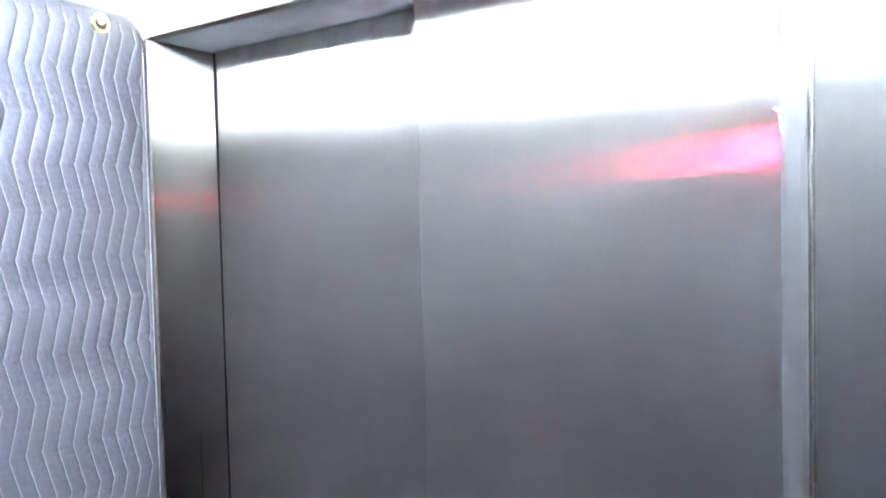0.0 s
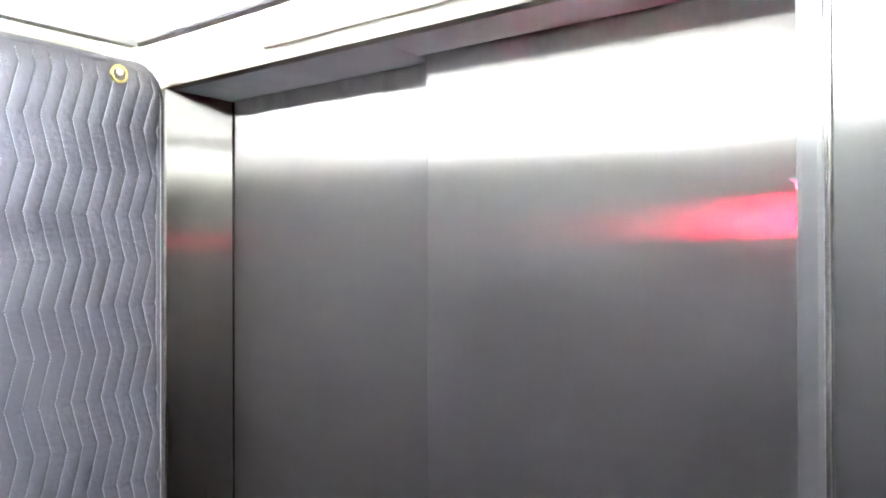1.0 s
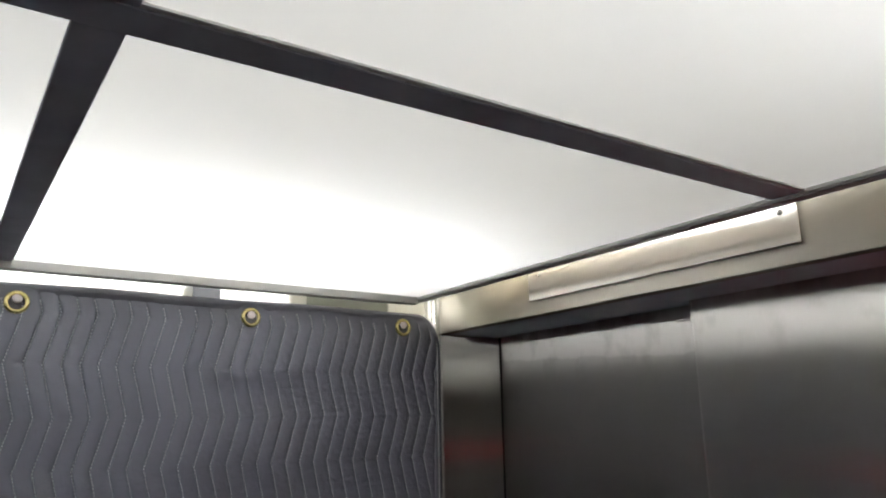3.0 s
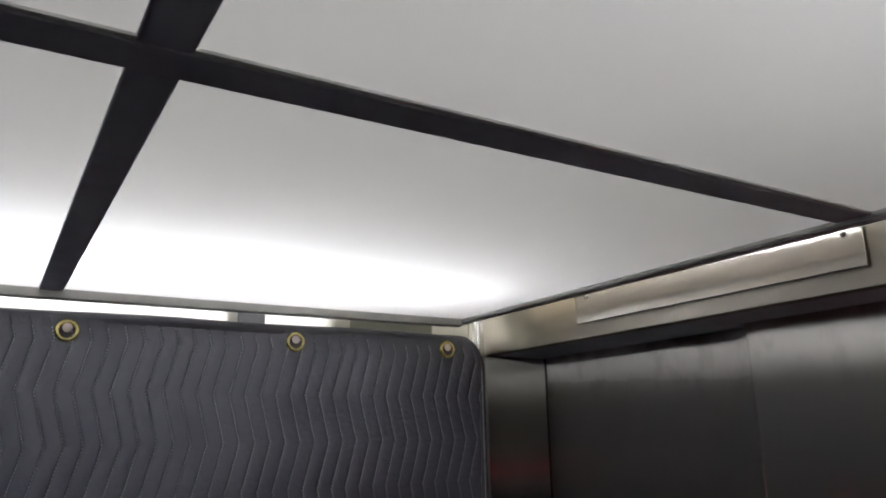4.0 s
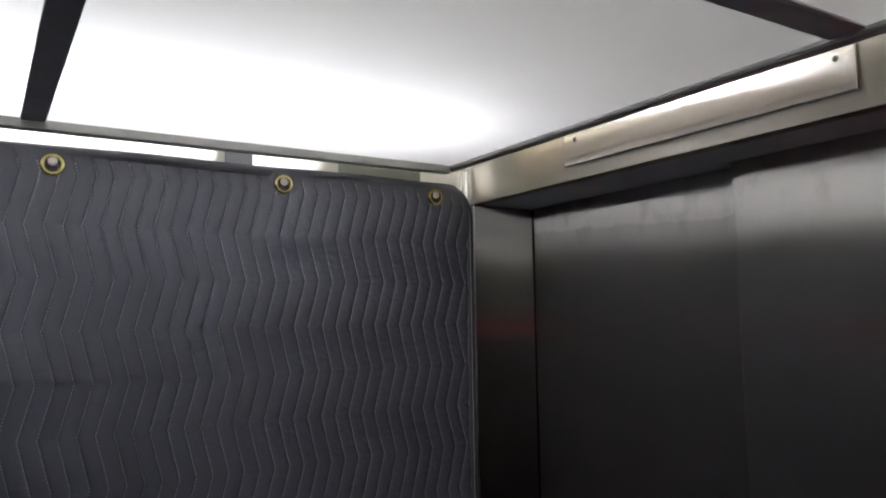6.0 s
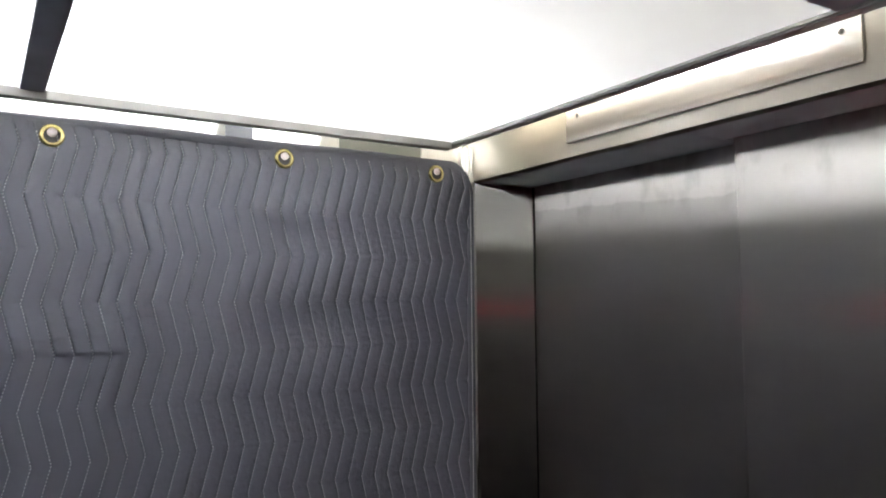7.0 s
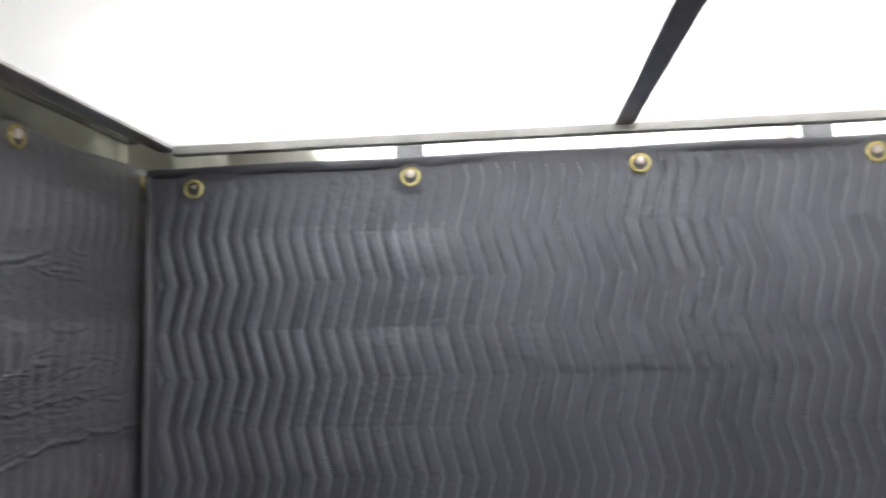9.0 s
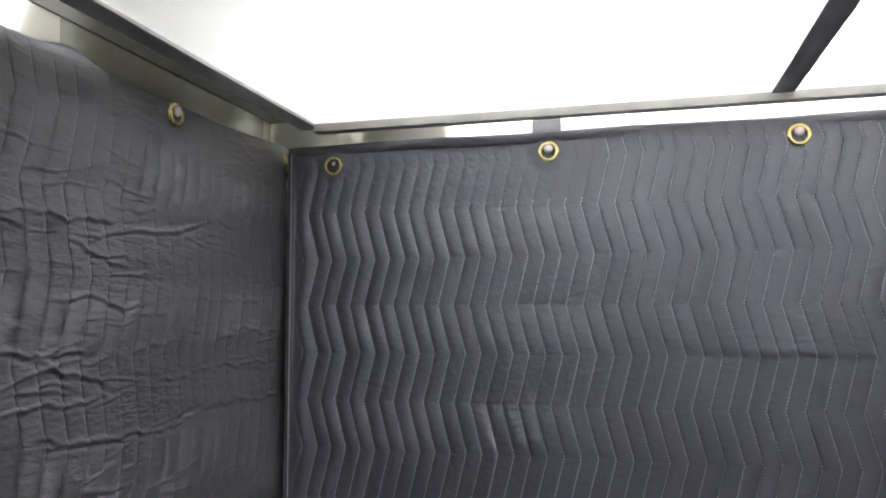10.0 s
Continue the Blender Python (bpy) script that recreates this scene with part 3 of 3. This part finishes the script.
def left_relief(u, y, z):
    front, rear = lerp(-0.60, -0.36, y), 1 - lerp(-1.18, -0.88, y)
    fade = lerp(0.0, 0.03 + 0.06 * rear, L_TOP - z) * lerp(0.0, 0.02, L1 - y) * lerp(0.008, 0.034, y - L0)
    # towards the rear corner one set of rows fills out, towards the entrance the other
    rows = band(z, 0.0)
    corner = 1 - lerp(-1.38, -1.08, y)
    swell = 0.5 - 0.5 * np.cos(math.pi * tri(z))
    h = (0.0040 * puffs(u, 0.30) * (1 - corner) + 0.0046 * puffs(u, 0.7) * corner) * fade * (rows * (1.05 - 0.70 * front) + (1 - rows) * (0.95 - 0.70 * rear * (1 - 0.75 * corner)))
    # the filled rows hang out at their lower edge
    h += (0.0026 * rear * (1 - 0.8 * corner) * swell + 0.0005 * front * (1 - swell)) * fade
    # a short level nip where each seam turns
    kink = np.abs(((z - Z_KINK) / STEP + 0.5) % 1 - 0.5) * STEP
    nip = 0.5 + 0.5 * waves(y, z, 64, 10, 4, 14)
    h -= 0.0006 * np.clip(nip, 0, 1) * np.exp(-(kink / 0.0022) ** 2) * fade
    calm = 1 - 0.75 * (rear * (1 - rows) + 0.5 * front * rows)
    h += 0.00038 * puckers(u, y, z, 5) * fade * calm
    h += 0.00022 * calm * waves(y, z, 8, 22, 60, 130, (0.3, 1.2)) * (0.3 + 0.7 * (1 - puffs(u, 0.8))) * fade
    h += 0.0007 * waves(y, z, 6, 12, 5, 16, (0.6, 1.3)) * fade * (0.4 + 0.6 * calm)
    h += 0.0035 * waves(y, z, 7, 8, 0.8, 3.0)
    # slack cloth under the middle eyelets: a shallow pouch whose lower lip sags in a crescent
    zc = 1.828 + 0.030 * np.clip((-0.84 - y) / 0.11, 0, 1.3) ** 2 + 0.022 * np.clip((y + 0.56) / 0.11, 0, 1.3) ** 2 + 0.002 * np.sin(21 * y) + 0.0012 * np.sin(57 * y)
    run = lerp(-1.00, -0.88, y) * (1 - lerp(-0.58, -0.42, y)) * (0.8 + 0.35 * waves(y, z * 0.2, 68, 6, 2, 7))
    over = (z - zc) / 0.060
    h += run * 0.0028 * np.clip(1 - over, 0, 1) * lerp(-0.22, 0.10, over)
    h += creases(y, z, 62, 40, (-0.94, -0.46), (1.842, 1.892), (0.012, 0.06), (0.0002, 0.0006), (0.0020, 0.0032)) * fade
    # scattered small wrinkles elsewhere
    h += creases(y, z, 66, 110, (-1.50, -0.05), (1.35, 2.10), (0.006, 0.022), (0.0003, 0.0008), (0.0020, 0.0032)) * fade
    # upright gathers near the rear corner
    near = 1 - lerp(-1.50, -1.26, y)
    h += near * fade * 0.0013 * np.sin(2 * math.pi * u / 0.0512 + 0.6)
    return pressed(h, y, z, LEFT_EYELETS, 0.003)


def left_place(U, V, side):
    y = np.clip(seam_y(U, V), L0, L1)
    z = pad_z(V, left_top(y), 2.05, L_TOP)
    x = np.where(side > 0.5, -0.004 + left_relief(U, y, z), -0.018 + 0 * y)
    return np.stack([x, y, z], -1)


def pad_rows(bottom, split, top, fineness=20, kink=Z_KINK, step=STEP):
    """Coarse rows near the floor, then fine ones that fall on the zigzag's kinks."""
    k0 = math.ceil((split - kink) / step) * step + kink
    fine = np.linspace(k0, kink, int(round((kink - k0) / step)) * fineness + 1)
    return np.concatenate([np.arange(bottom, k0 - 0.01, 0.06), fine, np.linspace(kink, top, 36)[1:]])


def seam_columns(lo, hi, per):
    k0, k1 = math.floor((lo - 0.03) / PITCH), math.ceil((hi + 0.01) / PITCH)
    t = np.arange(per) / per
    t = t - 0.11 * np.sin(2 * math.pi * t)  # closer together at the seams
    return np.append((np.arange(k0, k1)[:, None] + t).ravel() * PITCH, k1 * PITCH)


left_pad = thing("quilted_pad", -0.01, -0.766, L_BOT, "charcoal quilted protection pad hung along the side wall", "wall pad", "quilted wall pads")
us = seam_columns(L0, L1, 10)
vs = pad_rows(L_BOT, 1.25, L_TOP, 34)
me = sheet_mesh("quilted_sheet", us, vs, left_place, 0.014)
me.transform(Matrix.Translation(-left_pad.location))
finish("quilted_sheet", me, CLOTH, left_pad)


def stitches(place, lo, hi, z0, z1, gap, inside, lift):
    """Points and directions of the thread dashes along the zigzag seams."""
    zs = np.arange(z0, z1, gap)
    ks = np.arange(math.floor((lo - 0.03) / PITCH), math.ceil((hi + 0.01) / PITCH) + 1) * PITCH
    U, Z = np.meshgrid(ks, zs, indexing="ij")
    p = place(U, Z, 1.0).reshape(-1, 3)
    d = place(U, Z + 0.001, 1.0).reshape(-1, 3) - p
    keep = inside(p)
    d = d[keep] / np.linalg.norm(d[keep], axis=1, keepdims=True)
    return p[keep] + np.array(lift), d


p, a = stitches(left_place, L0, L1, 1.27, 2.152, 0.0049, lambda p: (p[:, 1] > L0 + 0.030) & (p[:, 1] < L1 - 0.012) & (p[:, 2] < left_top(p[:, 1]) - 0.019) & ((p[:, 2] < 2.06) | (p[:, 1] > -1.02)), (0.0010, 0, 0))
# the thread sinks into the flatter rows near the entrance
p[:, 0] -= 0.0007 * lerp(-0.50, -0.40, p[:, 1]) * band(p[:, 2], 0.0)
p = p - np.array(left_pad.location)
o = np.tile([1.0, 0, 0], (len(p), 1))
tagged(finish("seam_stitching", dash_mesh("seam_stitching", p, a, o, 0.0027, 0.0016, 0.0010), THREAD, left_pad, "pale grey zigzag thread"), kind="stuff")

# binding tape round its rim
rim = [(0.0, L0, z) for z in np.linspace(L_BOT, left_top(L0) - 0.01, 30)]
rim += [(0.0, y, float(left_top(np.array(y)))) for y in np.linspace(L0 + 0.01, L1 - R_CORNER, 80)]
rim += [(0.0, L1 - R_CORNER + R_CORNER * math.sin(q), float(left_top(np.array(L1 - R_CORNER + R_CORNER * math.sin(q))))) for q in np.linspace(0.1, 1.55, 14)]
rim += [(0.0, L1, z) for z in np.linspace(2.08, L_BOT, 30)]


def rim_frames(rim, towards):
    ins = []
    for i, q in enumerate(rim):
        d = Vector(rim[min(i + 1, len(rim) - 1)]) - Vector(rim[max(i - 1, 0)])
        ins.append(towards.cross(d).normalized())
    return ins


ins = rim_frames(rim, Vector((1, 0, 0)))
path = [Vector(q) - 0.007 * n + Vector((-0.008, 0, 0)) for q, n in zip(rim, ins)]
bm = ribbon(path, ins, [Vector((1, 0, 0))] * len(path), 0.0085, 0.0060)
part("binding", centred(bm, left_pad), CLOTH_EDGE, left_pad, "darker binding tape", smooth=True)
for upright, thread, words in ((True, THREAD_PALE, "pale thread up the binding"), (False, THREAD_DARK, "charcoal thread along the top binding")):
    pts, dirs = [], []
    for q0, q1 in zip(path, path[1:]):
        d = (q1 - q0).normalized()
        if q0.z < 1.25 or (abs(d.z) > 0.8) != upright:
            continue
        n = max(1, int((q1 - q0).length / 0.0045))
        for i in range(n):
            pts.append(q0.lerp(q1, (i + 0.5) / n) + Vector((0.0062, 0, 0)))
            dirs.append(d)
    p = np.array(pts) - np.array(left_pad.location)
    tagged(finish("edge_stitching", dash_mesh("edge_stitching", p, np.array(dirs), np.tile([1.0, 0, 0], (len(p), 1)), 0.0034, 0.0020, 0.0009), thread, left_pad, words), kind="stuff")
TURN_X = pose(0, 0, 0, 0, 90, 0)
for y, z in LEFT_EYELETS:
    x = -0.004 + 0.003
    eyelet(left_pad, (x + 0.0005, y, z), TURN_X)
    sunk = 0.006 if y < -1.4 else 0.0
    stud((x - sunk, y, z + 0.004), TURN_X, x - sunk - X_LEFT)

# pad on the rear wall
B0, B1, B_TOP, B_BOT = -0.050, 1.640, 2.176, 0.12
B_Y = -1.572


# its quilting is a fifth larger: height where a row of turns lies, and the scale
B_KINK, B_SCALE = 2.0215, 1.213
# folds where the slack cloth has sunk: ends as x, z, then depth in millimetres
FOLDS = [
    (0.50, 1.757, 0.40, 1.741, 3.6), (0.41, 1.743, 0.26, 1.738, 3.4), (0.28, 1.737, 0.18, 1.752, 3.4), (0.20, 1.752, -0.05, 1.749, 2.8),
    (0.56, 1.792, 0.40, 1.790, 3.6), (0.30, 1.799, 0.18, 1.809, 1.8), (0.20, 1.809, -0.04, 1.808, 2.2), (0.52, 1.842, 0.41, 1.808, 3.0),
    (0.56, 1.848, 0.43, 1.843, 3.0), (0.35, 1.841, 0.21, 1.863, 2.0), (0.19, 1.841, 0.10, 1.866, 2.0), (0.13, 1.865, -0.03, 1.852, 2.0),
    (0.41, 1.896, 0.31, 1.896, 2.6), (0.32, 1.905, -0.01, 1.907, 1.4), (0.46, 1.965, 0.38, 1.945, 3.0), (0.56, 1.991, 0.40, 1.993, 2.6), (0.41, 2.012, 0.31, 2.016, 1.8),
]


def fold(x, z, x0, z0, x1, z1, deep, seed):
    """One long fold: a lip that catches the light over a narrow furrow."""
    rng = np.random.default_rng(seed)
    mid, half = (x0 + x1) / 2, abs(x1 - x0) / 2 + 0.006
    line = z0 + (z1 - z0) * (x - x0) / (x1 - x0)
    for f, a in ((11, 0.0022), (23, 0.0016), (48, 0.0009)):
        line = line + a * np.sin(2 * math.pi * f * x + rng.uniform(0, 6.28))
    run = np.clip(1 - ((x - mid) / half) ** 2, 0, 1) ** 0.5 * (0.75 + 0.25 * np.sin(2 * math.pi * 14 * x + rng.uniform(0, 6.28)))
    t = (z - line) / 0.0022
    return deep * 0.0013 * run * (np.exp(-np.where(t > 0, t / 1.5, t) ** 2) - 0.35 * np.exp(-((t + 2.0) / 1.3) ** 2))


def back_pattern(z):
    """Height in the side pad's pattern that stands for height z here."""
    return Z_KINK + (z - B_KINK) / B_SCALE


def tuck(x):
    """The pad's end comes forward into the corner."""
    return 0.004 * (1 - lerp(-0.04, 0.07, x))


def back_relief(u, x, z):
    fade = lerp(0.0, 0.03, B_TOP - z)
    slack = lerp(0.34, 0.50, x)
    h = (0.0052 + 0.0002 * slack) * puffs(u, 0.30) * fade * np.maximum(band(back_pattern(z) - STEP, 0.12), 0.55 * slack)
    h += 0.0036 * (0.5 + 0.5 * np.cos(math.pi * tri(back_pattern(z)))) * fade
    h += 0.0004 * puckers(u, x, z, 25) * fade
    for i, f in enumerate(FOLDS):
        h += fold(x, z, *f, 80 + i)
    h += creases(x, z, 29, 8, (0.30, 0.75), (1.45, 2.02), (0.04, 0.14), (0.0014, 0.0030), (0.0020, 0.0034)) * fade
    h += creases(x, z, 30, 110, (-0.05, 0.75), (1.45, 2.10), (0.010, 0.045), (0.0007, 0.0020), (0.0014, 0.0026)) * fade
    # short nips along the lower edge of each filled row
    for k in range(4):
        zk = B_KINK - 2 * k * STEP * B_SCALE
        h += creases(x, z, 72 + k, 12, (-0.04, 0.6), (zk - 0.004, zk + 0.050), (0.02, 0.07), (0.0010, 0.0022), (0.0012, 0.0022)) * fade
    h += 0.0008 * waves(x, z, 31, 14, 6, 20, (0.5, 1.4)) * fade
    h += 0.005 * waves(x, z, 37, 8, 1.0, 3.0) * lerp(0, 0.1, B_TOP - z)
    return pressed(h, x, z, BACK_EYELETS, 0.003) + tuck(x)


def back_top(x):
    return B_TOP - 0.007 + 0.012 * np.exp(-((x - 0.47) / 0.035) ** 2) + 0.008 * (1 - lerp(-0.05, 0.12, x)) + 0.001 * np.sin(25 * x)


def back_place(U, V, side):
    x = np.clip(-B_SCALE * seam_y(U, back_pattern(V), 23, 0.004), B0, B1)
    z = pad_z(V, back_top(x), 2.10, B_TOP)
    y = np.where(side > 0.5, B_Y + 0.006 + back_relief(U, x, z), B_Y - 0.008 + 0 * x)
    return np.stack([x, y, z], -1)


back_pad = thing("quilted_pad", 0.795, B_Y, B_BOT, "crumpled charcoal quilted protection pad hung along the rear wall", "wall pad", "quilted wall pads")
us = np.concatenate([seam_columns(-1.45, -0.85, 2), seam_columns(-0.77, 0.06, 11)])
vs = pad_rows(B_BOT, 1.45, B_TOP, 76, B_KINK + STEP * B_SCALE, STEP * B_SCALE)
me = sheet_mesh("quilted_sheet", us, vs, back_place, 0.014)
me.transform(Matrix.Translation(-back_pad.location))
finish("quilted_sheet", me, CLOTH_WORN, back_pad)
p, a = stitches(back_place, -0.65, 0.06, 1.42, 2.16, 0.0062, lambda p: (p[:, 0] > B0 + 0.016) & (p[:, 0] < 0.75) & ((band(back_pattern(p[:, 2]) - STEP, 0.0) > 0.25) | (p[:, 0] > 0.42)) & (p[:, 2] < B_TOP - 0.07), (0, 0.0001, 0))
p = p - np.array(back_pad.location)
o = np.tile([0, 1.0, 0], (len(p), 1))
tagged(finish("seam_stitching", dash_mesh("seam_stitching", p, a, o, 0.0026, 0.0007, 0.0003), THREAD, back_pad, "pale grey zigzag thread"), kind="stuff")
rim = [(x, B_Y, float(back_top(np.array(x)))) for x in np.linspace(B0, B1, 120)]
path = [Vector(q) + Vector((0, float(tuck(np.array(q[0]))), -0.007)) for q in rim]
bm = ribbon(path, [Vector((0, 0, 1))] * len(path), [Vector((0, 1, 0))] * len(path), 0.0085, 0.0065)
part("binding", centred(bm, back_pad), CLOTH_EDGE, back_pad, "darker binding tape", smooth=True)
TURN_Y = pose(0, 0, 0, -90, 0, 0)
for x, z in BACK_EYELETS:
    y = B_Y + 0.009 + float(tuck(np.array(x)))
    eyelet(back_pad, (x, y + 0.0005, z), TURN_Y)
    stud((x, y, z + 0.004), TURN_Y, y - Y_BACK)
